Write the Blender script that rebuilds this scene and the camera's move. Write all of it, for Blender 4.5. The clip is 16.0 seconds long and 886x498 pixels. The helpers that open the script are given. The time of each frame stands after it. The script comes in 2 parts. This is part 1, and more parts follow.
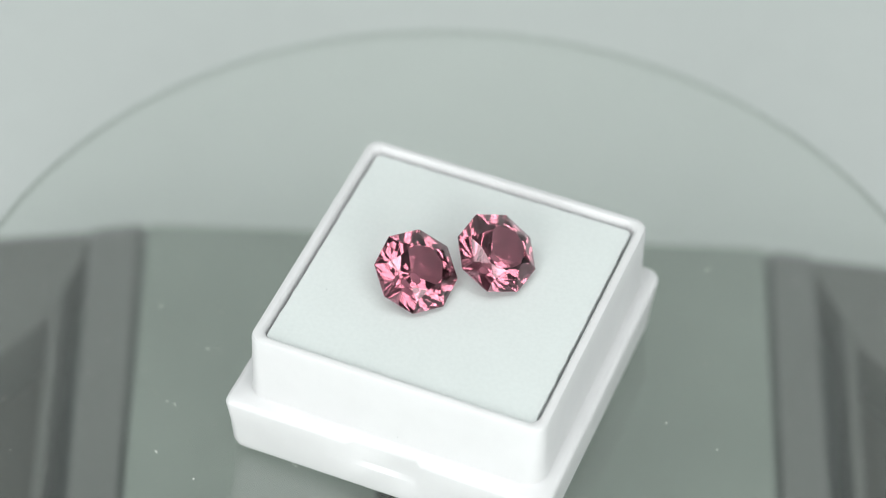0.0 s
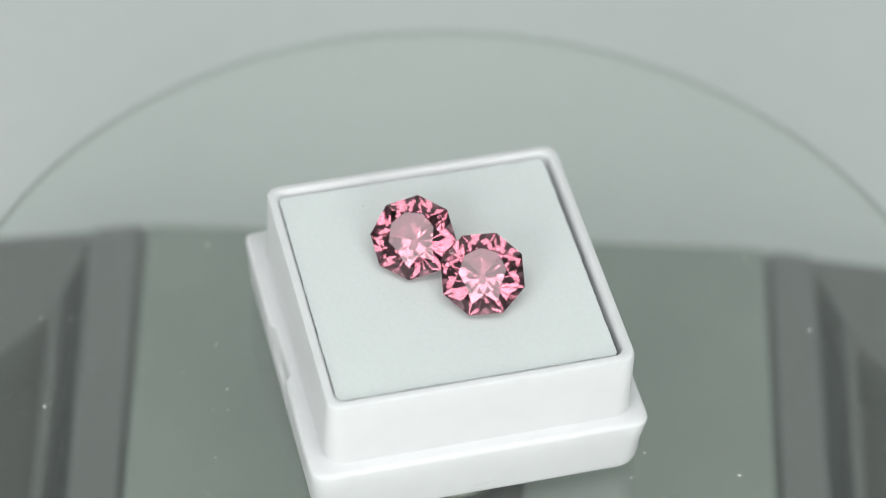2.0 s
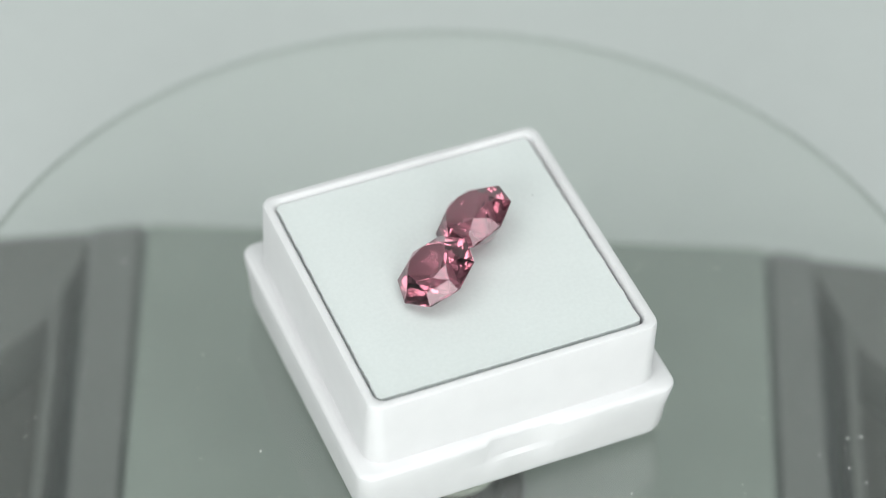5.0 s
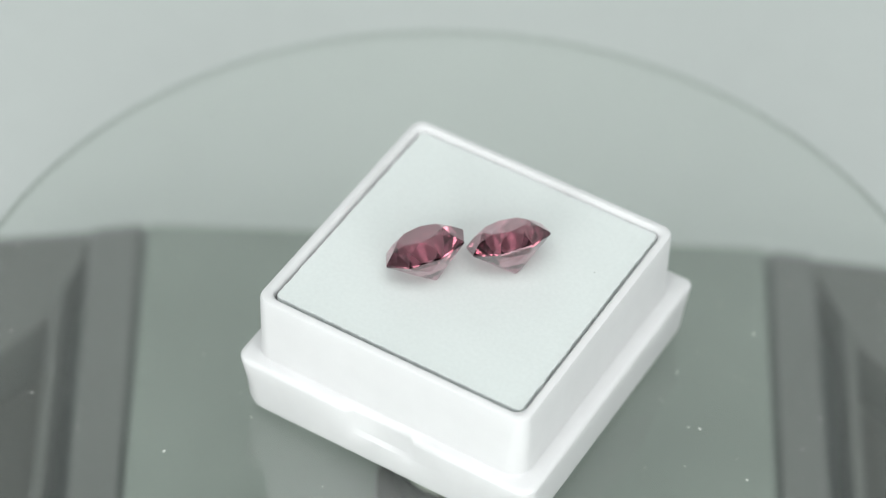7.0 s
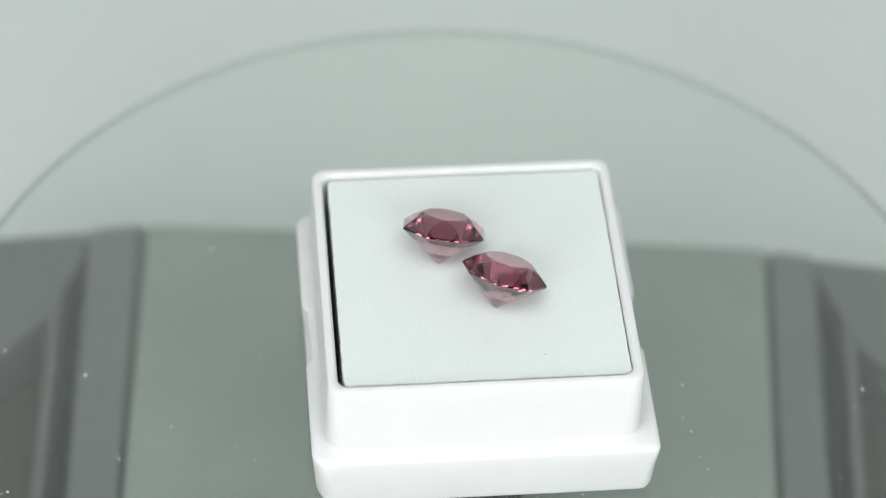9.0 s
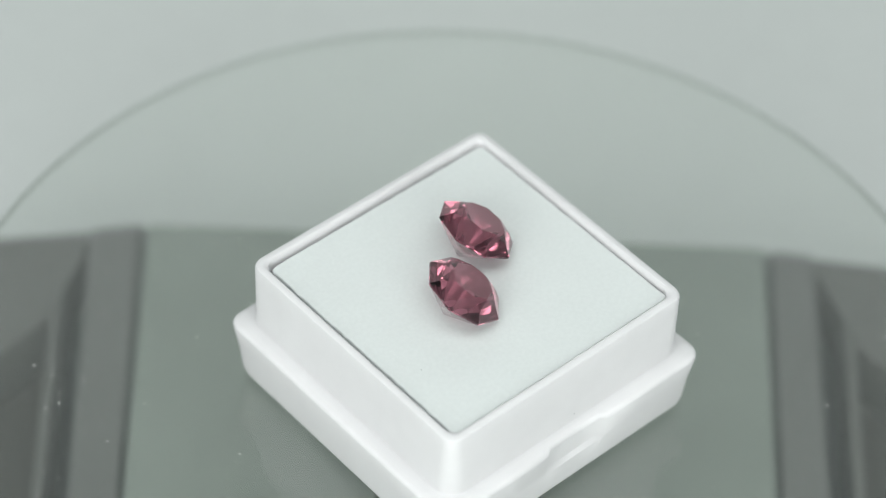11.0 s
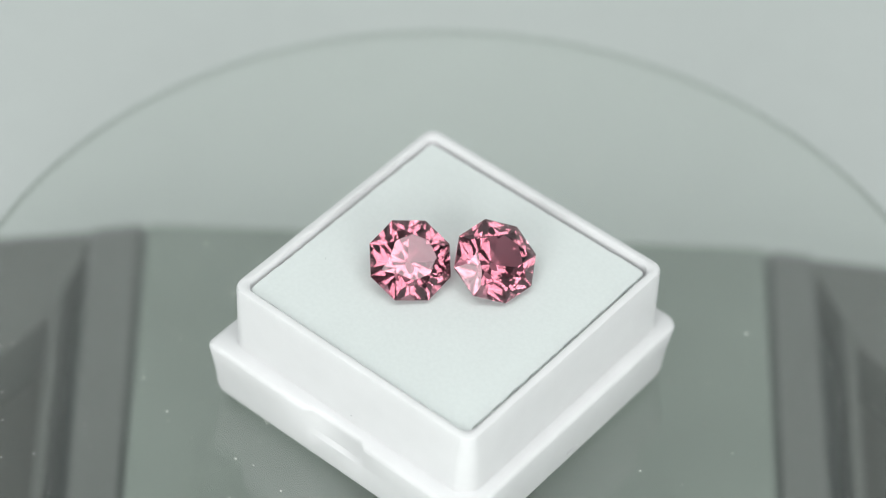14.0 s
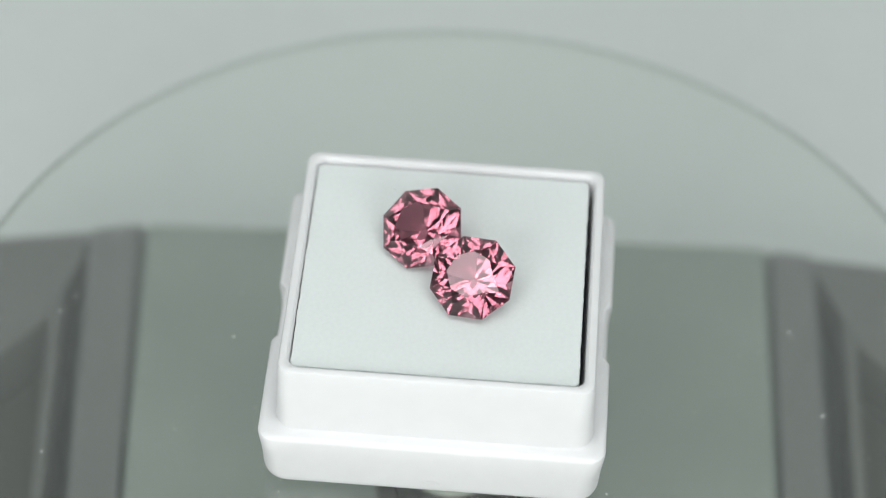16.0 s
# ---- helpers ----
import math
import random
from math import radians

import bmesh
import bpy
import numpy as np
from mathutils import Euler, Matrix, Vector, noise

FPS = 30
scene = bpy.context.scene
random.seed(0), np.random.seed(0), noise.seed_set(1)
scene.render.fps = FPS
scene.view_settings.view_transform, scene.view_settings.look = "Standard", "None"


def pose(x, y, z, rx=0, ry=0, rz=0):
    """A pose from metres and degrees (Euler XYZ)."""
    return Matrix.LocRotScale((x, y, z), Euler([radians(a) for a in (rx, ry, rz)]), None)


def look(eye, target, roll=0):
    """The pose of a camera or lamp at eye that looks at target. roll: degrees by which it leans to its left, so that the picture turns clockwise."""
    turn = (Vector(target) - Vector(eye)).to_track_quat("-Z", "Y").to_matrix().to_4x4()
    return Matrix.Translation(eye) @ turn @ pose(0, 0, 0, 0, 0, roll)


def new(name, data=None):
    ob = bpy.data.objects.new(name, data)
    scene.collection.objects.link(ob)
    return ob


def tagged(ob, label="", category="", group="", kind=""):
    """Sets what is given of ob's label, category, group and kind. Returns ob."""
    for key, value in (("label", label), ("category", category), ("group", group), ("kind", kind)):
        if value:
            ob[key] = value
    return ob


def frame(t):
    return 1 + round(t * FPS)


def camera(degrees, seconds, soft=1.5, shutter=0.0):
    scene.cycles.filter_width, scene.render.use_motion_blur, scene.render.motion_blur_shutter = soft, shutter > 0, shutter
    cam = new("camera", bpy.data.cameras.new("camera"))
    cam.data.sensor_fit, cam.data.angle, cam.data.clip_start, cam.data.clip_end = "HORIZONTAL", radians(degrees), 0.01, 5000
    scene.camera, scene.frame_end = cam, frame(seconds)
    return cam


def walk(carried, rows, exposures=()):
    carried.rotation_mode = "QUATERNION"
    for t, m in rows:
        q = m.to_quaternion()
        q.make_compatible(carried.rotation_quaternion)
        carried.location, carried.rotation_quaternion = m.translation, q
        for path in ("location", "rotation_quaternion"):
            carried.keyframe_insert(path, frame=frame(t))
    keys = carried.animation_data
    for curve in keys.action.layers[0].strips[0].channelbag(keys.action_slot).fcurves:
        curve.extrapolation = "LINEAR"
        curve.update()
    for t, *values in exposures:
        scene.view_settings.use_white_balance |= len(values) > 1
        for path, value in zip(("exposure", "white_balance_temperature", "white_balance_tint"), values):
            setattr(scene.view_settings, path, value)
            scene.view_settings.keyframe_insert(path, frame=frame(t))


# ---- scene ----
MM = 0.001
cam = camera(17.84, 16.0, soft=1.0)
cam.data.dof.use_dof = True
cam.data.dof.focus_distance = 0.256
cam.data.dof.aperture_fstop = 16
EYE = look((0, -0.17899, 0.2032), (-0.00178, 0.01653, 0), 2.28)
walk(cam, [(0, EYE), (16, EYE)], [(0, 0.15), (0.5, 0.16), (1, 0.07), (1.5, 0.0), (2, 0.0), (2.5, 0.02), (3, 0.08), (3.5, 0.15), (4, 0.12), (6.5, 0.15), (7, 0.15),
     (7.5, 0.11), (8, 0.09), (8.5, 0.12), (9, 0.15), (11.5, 0.05), (12, 0.09), (12.5, 0.1), (13, 0.13), (13.5, 0.15), (14, 0.1), (14.5, 0.02), (15, 0.0), (15.5, 0.0), (16, 0.03)])

SPIN, START = 27.0, -19.96          # degrees a second of the turntable, and the box's first turn
TIMES = [0, 1 / 30, 0.1, 0.25] + [0.5 * i for i in range(1, 32)] + [15.75, 15.9, 16 - 1 / 30, 16]

# ---- world and light ----
world = bpy.data.worlds.new("world")
scene.world = world
world.use_nodes = True
world.node_tree.nodes["Background"].inputs[0].default_value = (0.9, 0.97, 1.0, 1)
world.node_tree.nodes["Background"].inputs[1].default_value = 0.12


def area(name, eye, target, sx, sy, power, colour=(1, 1, 1)):
    data = bpy.data.lights.new(name, "AREA")
    data.shape, data.size, data.size_y, data.energy, data.color = "RECTANGLE", sx, sy, power, colour
    ob = new(name, data)
    ob.matrix_world = look(eye, target)
    return ob


area("softbox_light", (-0.17, -0.36, 0.20), (0, 0, 0.005), 0.23, 0.25, 0.925, (0.96, 1.0, 0.98))
area("softbox_light", (0.17, -0.36, 0.20), (0, 0, 0.005), 0.23, 0.25, 0.745, (0.96, 1.0, 0.98))
area("ceiling_light", (0, -0.13, 0.44), (0, -0.12, 0), 0.50, 0.20, 1.23, (0.95, 1.0, 0.985))


# ---- materials ----
def material(name, colour, rough=0.5, metal=0.0, grain=0.0, grain_scale=900.0, bump=0.0, second=None, coat=0.0, stain=0.0, stain_scale=60.0, spec=0.5, milky=0.0):
    m = bpy.data.materials.new(name)
    m.use_nodes = True
    nt = m.node_tree
    b = nt.nodes["Principled BSDF"]
    b.inputs["Roughness"].default_value, b.inputs["Metallic"].default_value = rough, metal
    b.inputs["Subsurface Weight"].default_value, b.inputs["Subsurface Scale"].default_value = milky, 0.0012
    b.inputs["Subsurface Radius"].default_value = (1, 1, 1)
    b.inputs["Coat Weight"].default_value = coat
    b.inputs["Specular IOR Level"].default_value = spec
    b.inputs["Base Color"].default_value = (*colour, 1)
    co = nt.nodes.new("ShaderNodeTexCoord")

    def tex(scale, detail):
        n = nt.nodes.new("ShaderNodeTexNoise")
        n.inputs["Scale"].default_value, n.inputs["Detail"].default_value = scale, detail
        nt.links.new(co.outputs["Object"], n.inputs["Vector"])
        return n
    last = None
    if grain or stain:
        src = None
        for amount, scale, detail in ((grain, grain_scale, 6), (stain, stain_scale, 3)):
            if not amount:
                continue
            n = tex(scale, detail)
            ramp = nt.nodes.new("ShaderNodeValToRGB")
            ramp.color_ramp.elements[0].position, ramp.color_ramp.elements[1].position = 0.3, 0.7
            lo = 1 - amount
            ramp.color_ramp.elements[0].color = (lo, lo, lo, 1)
            ramp.color_ramp.elements[1].color = (1, 1, 1, 1)
            nt.links.new(n.outputs["Fac"], ramp.inputs["Fac"])
            mix = nt.nodes.new("ShaderNodeMix")
            mix.data_type, mix.blend_type = "RGBA", "MULTIPLY"
            mix.inputs["Factor"].default_value = 1
            if src is None:
                mix.inputs["A"].default_value = (*colour, 1)
            else:
                nt.links.new(src, mix.inputs["A"])
            nt.links.new(ramp.outputs["Color"], mix.inputs["B"])
            src = mix.outputs["Result"]
        nt.links.new(src, b.inputs["Base Color"])
    if bump:
        n = tex(grain_scale * 1.3, 5)
        bp = nt.nodes.new("ShaderNodeBump")
        bp.inputs["Strength"].default_value, bp.inputs["Distance"].default_value = bump, 0.0002
        nt.links.new(n.outputs["Fac"], bp.inputs["Height"])
        nt.links.new(bp.outputs["Normal"], b.inputs["Normal"])
    return m


def glass(name, colour, ior, rough=0.0):
    m = bpy.data.materials.new(name)
    m.use_nodes = True
    nt = m.node_tree
    nt.nodes.remove(nt.nodes["Principled BSDF"])
    g = nt.nodes.new("ShaderNodeBsdfGlass")
    g.inputs["Color"].default_value = (*colour, 1)
    g.inputs["IOR"].default_value, g.inputs["Roughness"].default_value = ior, rough
    nt.links.new(g.outputs[0], nt.nodes["Material Output"].inputs["Surface"])
    return m


def facing_gloss(nt, least, most, steep=4.0):
    """A mix factor for gloss that grows towards grazing angles."""
    weight, power, scale = nt.nodes.new("ShaderNodeLayerWeight"), nt.nodes.new("ShaderNodeMath"), nt.nodes.new("ShaderNodeMath")
    weight.inputs["Blend"].default_value = 0.5
    power.operation, power.inputs[1].default_value = "POWER", steep
    scale.operation, scale.inputs[1].default_value, scale.inputs[2].default_value = "MULTIPLY_ADD", most - least, least
    nt.links.new(weight.outputs["Facing"], power.inputs[0]), nt.links.new(power.outputs[0], scale.inputs[0])
    return scale.outputs[0]


def gem_glass(name, colour, ior, shine):
    """Coloured crystal with a clear, untinted gloss on its polished facets."""
    m = glass(name, colour, ior)
    nt = m.node_tree
    tinted = nt.nodes["Glass BSDF"]
    gloss, mix = nt.nodes.new("ShaderNodeBsdfGlossy"), nt.nodes.new("ShaderNodeMixShader")
    gloss.inputs["Color"].default_value, gloss.inputs["Roughness"].default_value = (1, 1, 1, 1), 0.0
    nt.links.new(facing_gloss(nt, shine, 0.75), mix.inputs[0])
    nt.links.new(tinted.outputs[0], mix.inputs[1]), nt.links.new(gloss.outputs[0], mix.inputs[2])
    nt.links.new(mix.outputs[0], nt.nodes["Material Output"].inputs["Surface"])
    return m


def thin_glass(name, colour, shine, grazing=None):
    """A flat pane: clear, with the gloss of glass."""
    m = bpy.data.materials.new(name)
    m.use_nodes = True
    nt = m.node_tree
    nt.nodes.remove(nt.nodes["Principled BSDF"])
    clear, gloss = nt.nodes.new("ShaderNodeBsdfTransparent"), nt.nodes.new("ShaderNodeBsdfGlossy")
    mix = nt.nodes.new("ShaderNodeMixShader")
    clear.inputs["Color"].default_value, gloss.inputs["Roughness"].default_value = (*colour, 1), 0.02
    mix.inputs[0].default_value = shine
    if grazing:
        nt.links.new(facing_gloss(nt, shine, grazing, 2.0), mix.inputs[0])
    nt.links.new(clear.outputs[0], mix.inputs[1]), nt.links.new(gloss.outputs[0], mix.inputs[2])
    nt.links.new(mix.outputs[0], nt.nodes["Material Output"].inputs["Surface"])
    return m


WHITE_PLASTIC = material("white_plastic", (0.735, 0.722, 0.735), 0.42, grain=0.03, grain_scale=400, bump=0.06, stain=0.02, stain_scale=120, milky=0.5)
FOAM = material("foam", (0.715, 0.742, 0.738), 0.95, grain=0.04, grain_scale=2500, bump=0.06, stain=0.02, stain_scale=150, spec=0.1, milky=0.35)
# Two tints of one crystal: the paler pavilion imitates its shorter light paths.
CROWN = gem_glass("pink_crystal_crown", (0.82, 0.49, 0.57), 1.74, 0.035)
PAVILION = gem_glass("pink_crystal_pavilion", (0.775, 0.705, 0.718), 1.74, 0.025)
PLATE = thin_glass("plate_glass", (0.986, 0.998, 0.986), 0.125)
PLATE_EDGE = thin_glass("plate_edge_glass", (0.985, 0.992, 0.987), 0.02, 0.9)
DUST = material("dust", (0.85, 0.85, 0.82), 0.9)
BACKDROP = material("backdrop_paper", (0.672, 0.695, 0.688), 0.9, grain=0.03, grain_scale=300, bump=0.1, stain=0.03, stain_scale=12)
UNSEEN_GREY = material("unseen_grey", (0.28, 0.30, 0.30), 0.9, grain=0.05, grain_scale=500, stain=0.05, stain_scale=9)
UNSEEN_DARK = material("unseen_dark", (0.05, 0.05, 0.05), 0.9, grain=0.2, grain_scale=500)
DECK = material("deck_metal", (0.265, 0.297, 0.268), 0.5, grain=0.05, grain_scale=120, stain=0.15, stain_scale=30)
LEDGE = material("ledge_plastic", (0.148, 0.147, 0.145), 0.5, grain=0.05, grain_scale=120, stain=0.1, stain_scale=40)
RAIL = material("rail_plastic", (0.122, 0.120, 0.116), 0.5, grain=0.1, grain_scale=350, stain=0.1, stain_scale=40)
# The base's recesses: their shade is put into these two darker colours.
SLOT_SHADE = material("slot_shade", (0.03, 0.038, 0.038), 0.6, grain=0.2, grain_scale=350)
WELL_SHADE = material("well_shade", (0.06, 0.058, 0.05), 0.6, grain=0.2, grain_scale=350)
HUB = material("hub_metal", (0.06, 0.06, 0.06), 0.45, 0.3, grain=0.85, grain_scale=700, bump=0.5, stain=0.5, stain_scale=300)
SLEEVE = material("sleeve_metal", (0.05, 0.048, 0.045), 0.5, 0.2, grain=0.4, grain_scale=500, stain=0.3, stain_scale=200)
CAP = material("cap_plastic", (0.6, 0.62, 0.56), 0.5, grain=0.15, grain_scale=500)


# ---- mesh helpers ----
def thing(name, label, category, group="", kind=""):
    return tagged(new(name), label, category, group, kind)


def part(name, bm, mat, parent=None, label="", smooth=False):
    bmesh.ops.recalc_face_normals(bm, faces=bm.faces)
    me = bpy.data.meshes.new(name)
    bm.to_mesh(me)
    bm.free()
    me.materials.append(mat)
    for poly in me.polygons:
        poly.use_smooth = smooth
    ob = new(name, me)
    ob.parent = parent
    return tagged(ob, label)


def smooth_by_angle(ob, degrees):
    ob.data.shade_smooth()
    ob.data.set_sharp_from_angle(angle=radians(degrees))
    return ob


def ring_square(half, r, z, notch=0.0, cx=0.0, cy=0.0, steps=6, tight=1.0):
    """A rounded square of points, with an optional shallow notch in the middle of its two y sides and one tighter corner (mm)."""
    pts = []
    for k in range(4):
        a0 = k * 90.0
        ux, uy = math.cos(radians(a0)), math.sin(radians(a0))
        def put(along, out):
            pts.append(((cx + ux * out - uy * along) * MM, (cy + uy * out + ux * along) * MM, z * MM))
        n = notch if k in (1, 3) else 0.0
        for along, out in ((-8, half), (-3.7, half), (-3.0, half - n), (0, half - n), (3.0, half - n), (3.7, half), (8, half)):
            put(along, out)
        for i in range(steps + 1):
            a, c = radians(90.0 * i / steps), r * (tight if k == 2 else 1.0)
            put(half - c + c * math.sin(a), half - c + c * math.cos(a))
    return pts


def ring_dense(half, r, step=0.3):
    """The outline of a rounded square, finely divided (metres, about the origin)."""
    pts, n = [], int(2 * (half - r) / step)
    for k in range(4):
        c, d = math.cos(k * math.pi / 2), math.sin(k * math.pi / 2)
        side = [(half, -(half - r) + 2 * (half - r) * i / n) for i in range(n)]
        side += [(half - r + r * math.cos(a), half - r + r * math.sin(a)) for a in (0, 0.4, 0.8, 1.2)]
        pts += [((c * x - d * y) * MM, (d * x + c * y) * MM) for x, y in side]
    return pts


def loft(bm, rings, cap_start=True, cap_end=True):
    loops = [[bm.verts.new(p) for p in ring] for ring in rings]
    for a, b in zip(loops, loops[1:]):
        for i in range(len(a)):
            j = (i + 1) % len(a)
            bm.faces.new((a[i], a[j], b[j], b[i]))
    if cap_start:
        bm.faces.new(loops[0][::-1])
    if cap_end:
        bm.faces.new(loops[-1])


def ring_circle(r, z, n=96, cx=0.0, cy=0.0):
    return [((cx + r * math.cos(2 * math.pi * i / n)) * MM, (cy + r * math.sin(2 * math.pi * i / n)) * MM, z * MM) for i in range(n)]


def lathe(profile, n=96, cx=0.0, cy=0.0):
    bm = bmesh.new()
    loft(bm, [ring_circle(r, z, n, cx, cy) for r, z in profile])
    return bm


def prism(points, z0, z1, bevel=0.3):
    """An upright block over a plan of points (mm), with bevelled edges."""
    bm = bmesh.new()
    low = [bm.verts.new((x * MM, y * MM, z0 * MM)) for x, y in points]
    top = [bm.verts.new((x * MM, y * MM, z1 * MM)) for x, y in points]
    n = len(points)
    for i in range(n):
        bm.faces.new((low[i], low[(i + 1) % n], top[(i + 1) % n], top[i]))
    bm.faces.new(low[::-1])
    bm.faces.new(top)
    if bevel:
        bmesh.ops.bevel(bm, geom=bm.edges[:], offset=bevel * MM, segments=2, affect="EDGES", profile=0.5)
    return bm


# ---- the surroundings: a paper sweep, closed in by unseen added walls ----
def backdrop():
    bm = bmesh.new()
    rows = []
    profile = [(-532, -45), (120, -45)]
    for i in range(1, 13):
        a = radians(90 * i / 12)
        profile.append((120 + 150 * math.sin(a), -45 + 150 * (1 - math.cos(a))))
    profile.append((270, 470))
    for y, z in profile:
        rows.append([bm.verts.new((x * MM, y * MM, z * MM)) for x in (-320, -160, 0, 160, 320)])
    for a, b in zip(rows, rows[1:]):
        for i in range(4):
            bm.faces.new((a[i], a[i + 1], b[i + 1], b[i]))
    ob = part("backdrop", bm, BACKDROP, None, "pale grey seamless paper backdrop sweeping up behind", True)
    tagged(ob, category="backdrop", kind="structure")


def unseen_wall(name, points, mat, label):
    ob = part(name, prism_from(points), mat, None, label)
    tagged(ob, category="wall", kind="structure")


def prism_from(box):
    x0, y0, z0, x1, y1, z1 = box
    return prism([(x0, y0), (x1, y0), (x1, y1), (x0, y1)], z0, z1, 0)


backdrop()
# Added out of view: grey walls bounce light, the dark one darkens gem reflections.
unseen_wall("wall_west", (-330, -532, -60, -322, 290, 480), UNSEEN_GREY, "unseen grey side wall added to bounce light")
unseen_wall("wall_east", (322, -532, -60, 330, 290, 480), UNSEEN_GREY, "unseen grey side wall added to bounce light")
unseen_wall("wall_south", (-330, -540, -60, 330, -532, 480), UNSEEN_DARK, "unseen dark wall added in front for dark reflections")
unseen_wall("ceiling", (-330, -540, 472, 330, 290, 480), UNSEEN_GREY, "unseen grey ceiling added to close the set")


# ---- turntable base below the glass ----
def turntable_base():
    base = thing("turntable_base", "dark grey turntable base under the glass plate", "turntable base")
    part("body", prism([(-62, -34), (62, -34), (62, 40), (-62, 37)], -45, -33.5, 1.0), WELL_SHADE, base)
    part("deck_panel", prism([(-32.0, -33), (33.8, -33), (34.3, 43.2), (-35.5, 42.6)], -33.4, -25, 0.5), DECK, base, "grey-green flat deck panel")
    part("ledge", prism([(-37.2, -33), (-32.6, -33), (-36.1, 42.5), (-41.75, 41.2)], -33.4, -25, 0.4), LEDGE, base)
    part("ledge", prism([(34.4, -33), (39.4, -33), (39.7, 42.3), (34.9, 42.9)], -33.4, -25, 0.4), LEDGE, base)
    part("rail", prism([(-41.2, -33), (-39.7, -33), (-43.6, 32.8), (-44.5, 28)], -33.4, -25, 0.3), RAIL, base)
    part("rail", prism([(41.6, -33), (42.8, -33), (43.6, 29.4), (42.5, 33.1)], -33.4, -25, 0.3), RAIL, base)
    part("corner_block", prism([(-61, 8), (-44.5, 28), (-43.8, 32.8), (-41.85, 37.4), (-41.8, 41.2), (-61, 38)], -33.4, -25.4, 0.4), RAIL, base)
    part("corner_block", prism([(61, 12), (61, 40), (39.75, 42.25), (39.75, 39.8), (42.6, 33.1), (43.7, 29.4)], -33.4, -25.4, 0.4), RAIL, base)
    # Slot floors coloured near black for the shade down in the slots.
    part("slot_floor", prism([(-39.7, -33), (-37.2, -33), (-41.8, 37), (-43.6, 32.8)], -33.4, -32, 0), SLOT_SHADE, base)
    part("slot_floor", prism([(39.5, -33), (41.6, -33), (42.4, 33), (39.7, 39.6)], -33.4, -32, 0), SLOT_SHADE, base)
    # Dark filler strips added in the gaps, so no pale paper shows through.
    part("seam_filler", prism([(-32.55, -33), (-32.05, -33), (-35.55, 42.4), (-36.05, 42.4)], -33.4, -25.9, 0), SLOT_SHADE, base)
    part("seam_filler", prism([(33.85, -33), (34.35, -33), (34.85, 42.7), (34.35, 42.8)], -33.4, -25.9, 0), SLOT_SHADE, base)
    return base


def drive_hub():
    hub = thing("drive_hub", "blackened metal drive hub with a pale cap", "turntable hub")
    part("sleeve", lathe([(7.4, -24.96), (7.4, -16.6), (7.1, -16.2)], 64), SLEEVE, hub)
    part("motor_can", lathe([(5.5, -16.15), (5.5, -12.9), (5.2, -12.55)], 64), HUB, hub)
    part("cap", lathe([(5.0, -12.5), (5.0, -12.2), (4.8, -12.05)], 64), CAP, hub, "pale plastic cap")
    part("spindle", lathe([(1.5, -12.0), (1.5, -0.82)], 32), HUB, hub)
    return hub


turntable_base()
drive_hub()


# ---- what turns ----
def glass_plate():
    R = 49.6
    plate = thing("glass_plate", "round clear glass turntable plate with specks of dust", "glass plate")
    disc = part("disc", lathe([(R - 0.2, -0.8), (R - 0.2, 0.0)], 192), PLATE, plate)
    smooth_by_angle(disc, 20)
    bm = bmesh.new()
    rings = [ring_circle(r, z, 192) for r, z in ((R - 0.19, -0.8), (R - 0.08, -0.8), (R, -0.72), (R, -0.08), (R - 0.08, 0.0), (R - 0.19, 0.0))]
    loft(bm, rings + rings[:1], False, False)
    bmesh.ops.remove_doubles(bm, verts=bm.verts[:], dist=1e-7)
    band = part("polished_edge", bm, PLATE_EDGE, plate, "polished greenish edge of the glass")
    smooth_by_angle(band, 20)
    rng = random.Random(4)
    bm = bmesh.new()
    for i in range(640):
        r, a = math.sqrt(rng.uniform(15 ** 2, 48 ** 2)), rng.random() * 6.283
        s = rng.choice((0.03, 0.035, 0.04, 0.04, 0.045, 0.05, 0.055, 0.065, 0.075, 0.095)) * (0.7 + 0.6 * rng.random())
        m = Matrix.Translation((r * math.cos(a) * MM, r * math.sin(a) * MM, s * 0.4 * MM)) @ Euler((0, 0, rng.random() * 6)).to_matrix().to_4x4() @ Matrix.Diagonal((s * MM * rng.uniform(0.6, 2.2), s * MM, s * 0.45 * MM, 1))
        bmesh.ops.create_icosphere(bm, subdivisions=1, radius=1, matrix=m)
    for x, y, s in ((-22.8, 1.8, 0.10), (-14.1, -21.9, 0.09), (-10.0, -19.4, 0.11), (-2.2, 21.6, 0.09), (-29.0, 7.0, 0.12), (17.7, 9.5, 0.09), (-26.3, -5.5, 0.09), (3.1, 29.0, 0.08)):
        m = Matrix.Translation((x * MM, y * MM, s * 0.4 * MM)) @ Euler((0, 0, x)).to_matrix().to_4x4() @ Matrix.Diagonal((s * 1.5 * MM, s * MM, s * 0.45 * MM, 1))
        bmesh.ops.create_icosphere(bm, subdivisions=1, radius=1, matrix=m)
    tagged(part("dust", bm, DUST, plate, "pale specks of dust"), kind="stuff")
    return plate


BOX_X, BOX_Y = -0.2, -1.23


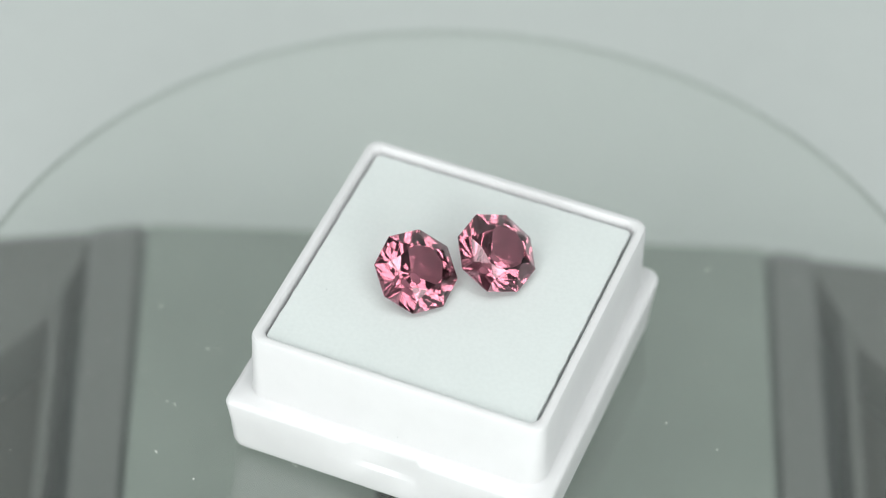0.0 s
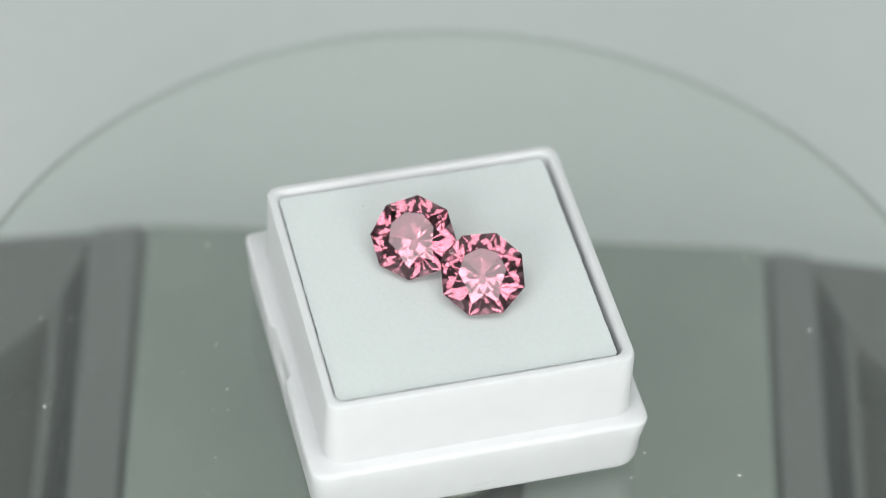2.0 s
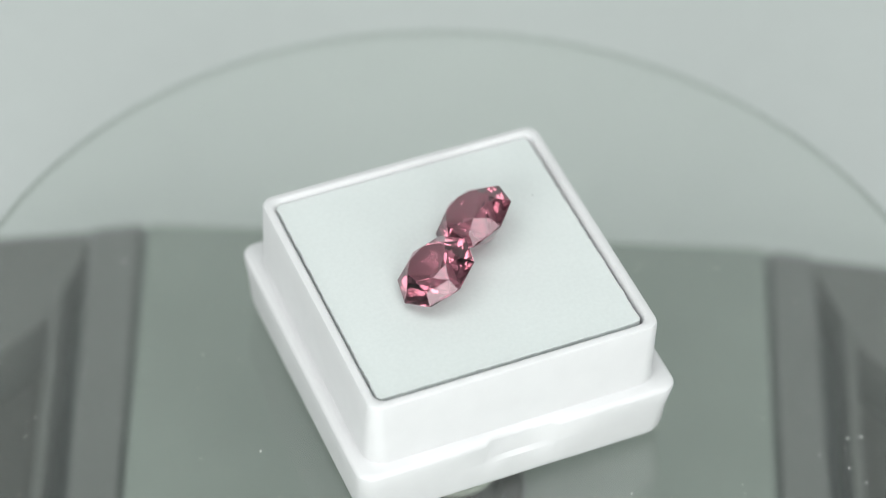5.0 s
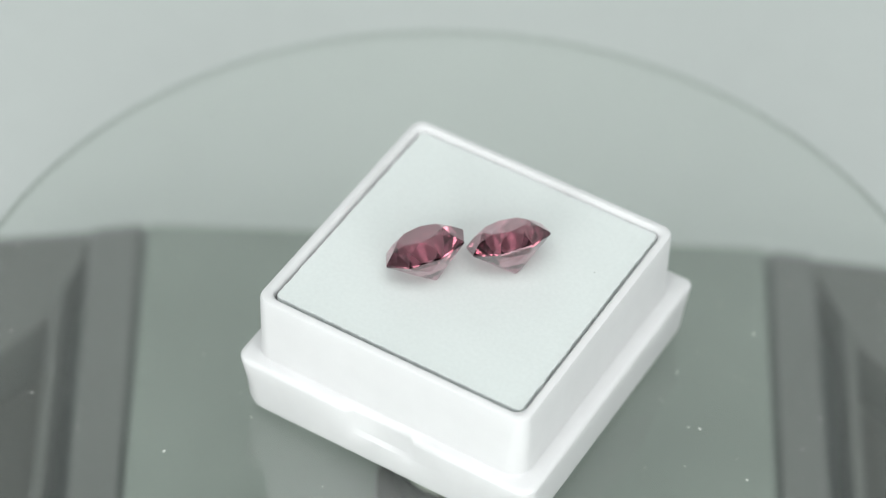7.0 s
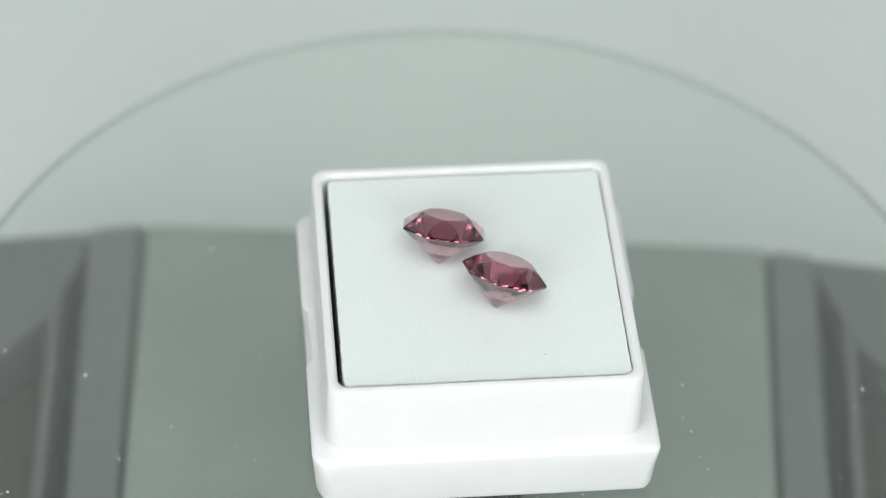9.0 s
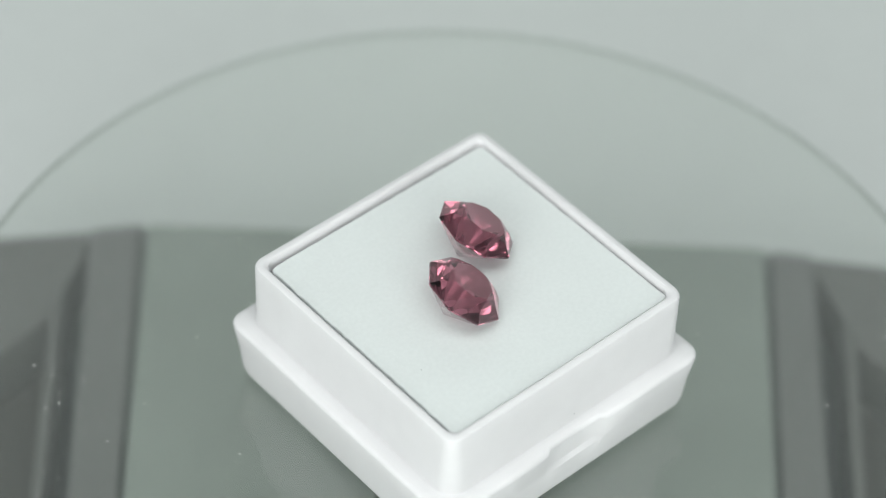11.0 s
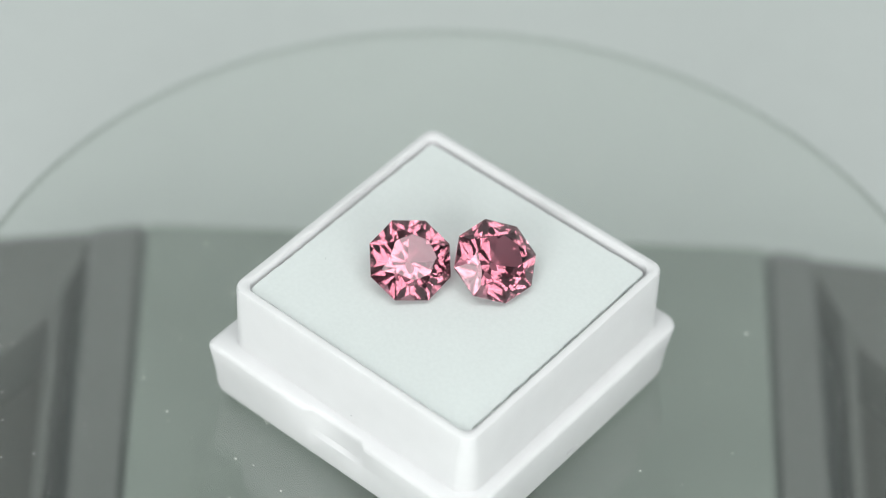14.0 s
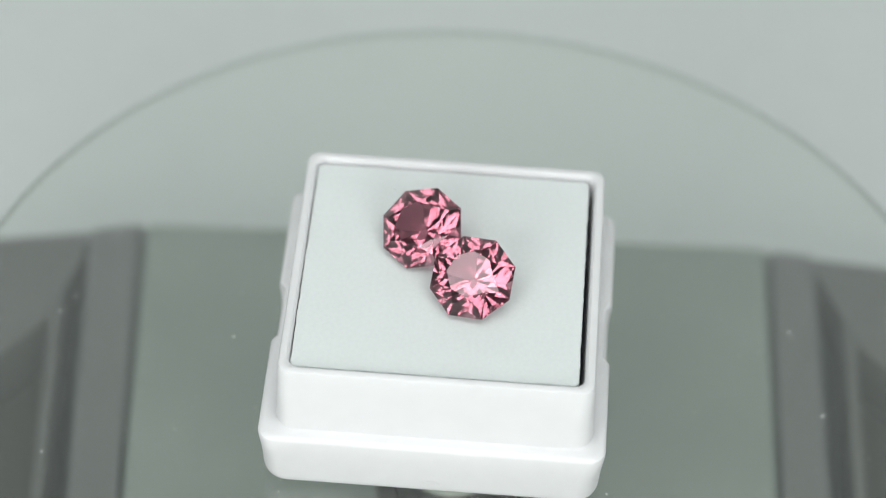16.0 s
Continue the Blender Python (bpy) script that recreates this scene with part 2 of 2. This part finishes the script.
def gem_box():
    box = thing("gem_box", "open white plastic gem box on the glass plate", "gem box")
    def rs(h, r, z, n=0.0):
        off = 0.15 if z < 7.0 else 0.0
        return ring_square(h, r, z, n, BOX_X - off, BOX_Y - off, tight=0.5 if z < 7.0 else 1.0)
    bm = bmesh.new()
    loft(bm, [rs(14.5, 2.0, 0.05), rs(15.0, 2.1, 0.3), rs(15.32, 2.1, 0.7), rs(15.47, 2.1, 1.3), rs(15.62, 2.0, 3.9), rs(15.66, 1.9, 4.3, 0.4), rs(15.84, 1.5, 6.5, 0.52),
              rs(15.78, 1.45, 6.75, 0.52), rs(15.62, 1.5, 6.92, 0.48), rs(15.3, 1.6, 6.99, 0.33), rs(14.75, 2.0, 7.0, 0.0), rs(14.5, 2.0, 7.2), rs(14.4, 1.9, 7.7), rs(14.22, 1.25, 14.1), rs(14.12, 1.2, 14.38),
              rs(13.87, 1.1, 14.5), rs(13.5, 1.0, 14.47), rs(13.3, 1.1, 14.25), rs(13.22, 1.1, 13.6), rs(13.05, 1.0, 2.2)])
    body = part("body", bm, WHITE_PLASTIC, box)
    smooth_by_angle(body, 38)
    bm = lathe([(0.8, -0.3), (0.78, 0.0), (0.6, 0.05)], 24)
    flat = pose((BOX_X + 15.36) * MM, BOX_Y * MM, 1.9 * MM, 0, 90, 0) @ Matrix.Diagonal((0.3, 1, 1, 1))
    bmesh.ops.transform(bm, matrix=flat, verts=bm.verts)
    part("mould_mark", bm, WHITE_PLASTIC, box)
    bm = bmesh.new()
    bmesh.ops.create_icosphere(bm, subdivisions=1, radius=0.042 * MM, matrix=Matrix.Translation((0.46 * MM, (BOX_Y - 14.4) * MM, 7.9 * MM)))
    part("dirt_speck", bm, HUB, box, "tiny dark speck of dirt")
    return box


def foam_pad():
    rng = random.Random(2)
    bm = bmesh.new()
    rings = []
    base = ring_dense(12.95, 0.5)
    wob = [rng.uniform(-0.035, 0.035) + 0.05 * noise.noise((x * 900, y * 900, 0.5)) for x, y in base]
    for shrink, z in ((0.1, 2.3), (0.0, 13.9), (0.02, 14.0), (0.1, 14.05)):
        k = 0.4 if z == 14.05 else 1.0
        rings.append([((x * (1 - (shrink - k * w) / 12.9) + (BOX_X + 0.02) * MM), y * (1 - (shrink - k * w) / 12.9) + (BOX_Y - 0.2) * MM, z * MM) for (x, y), w in zip(base, wob)])
    loft(bm, rings)
    pad = part("foam_pad", bm, FOAM, None, "pale blue-white soft foam pad filling the box")
    tagged(pad, category="foam pad")
    smooth_by_angle(pad, 8)
    bm = bmesh.new()
    bmesh.ops.create_icosphere(bm, subdivisions=1, radius=0.042 * MM, matrix=Matrix.Translation((-10.45 * MM, -6.8 * MM, 14.08 * MM)))
    part("lint_speck", bm, HUB, pad, "tiny dark speck of lint")
    return pad


def gem_mesh():
    """A brilliant cut on an eight-sided girdle: corner radius, girdle plane at z 0 (mm)."""
    R, crown = 4.03, 1.45
    pts = []
    mid = math.cos(math.pi / 8)
    for k in range(8):
        a, b = k * math.pi / 4, (k + 0.5) * math.pi / 4
        def put(r, ang, z):
            pts.append((r * math.cos(ang), r * math.sin(ang), z))
        put(R, a, 0.09), put(R, a, -0.09)
        put(R * mid, b, 0.07), put(R * mid, b, -0.07)
        put(R * 0.54, b, crown)
        put(R * 0.775, a, crown * 0.60)
        put(R * 0.55, b, -1.60)
    pts.append((0, 0, -3.36))
    bm = bmesh.new()
    for p in pts:
        bm.verts.new([c * MM for c in p])
    bmesh.ops.convex_hull(bm, input=bm.verts[:])
    bmesh.ops.dissolve_limit(bm, angle_limit=radians(0.6), verts=bm.verts[:], edges=bm.edges[:])
    return bm


def gemstone(label):
    stone = thing("gemstone", label, "gemstone", "pair of gemstones")
    for name, mat, low in (("crown", CROWN, False), ("pavilion", PAVILION, True)):
        bm = gem_mesh()
        away = [f for f in bm.faces if (f.calc_center_median().z < -0.1 * MM) != low]
        bmesh.ops.delete(bm, geom=away, context="FACES")
        part(name, bm, mat, stone)
    return stone


def gem_pose(x, y, z, azimuth, tilt, turn):
    return pose(x * MM, y * MM, z * MM, 0, 0, azimuth) @ pose(0, 0, 0, 0, tilt, 0) @ pose(0, 0, 0, 0, 0, turn)


plate, box, pad = glass_plate(), gem_box(), foam_pad()
gem_a = gemstone("pink octagonal faceted gemstone tilted on the foam")
gem_b = gemstone("pink octagonal faceted gemstone leaning towards its twin on the foam")
GEM_A = gem_pose(-3.98, -2.55, 16.72, -50.3, 32.7, 8.9)
GEM_B = gem_pose(3.29, 0.18, 16.78, -38.5, 31.6, 32.0)


def motions():
    for ob, first in ((plate, pose(0, 0, 0)), (box, pose(0, 0, 0, 0, 0, START)), (pad, pose(0, 0, 0, 0, 0, START)), (gem_a, GEM_A), (gem_b, GEM_B)):
        walk(ob, [(t, pose(0, 0, 0, 0, 0, -SPIN * t) @ first) for t in TIMES])


motions()
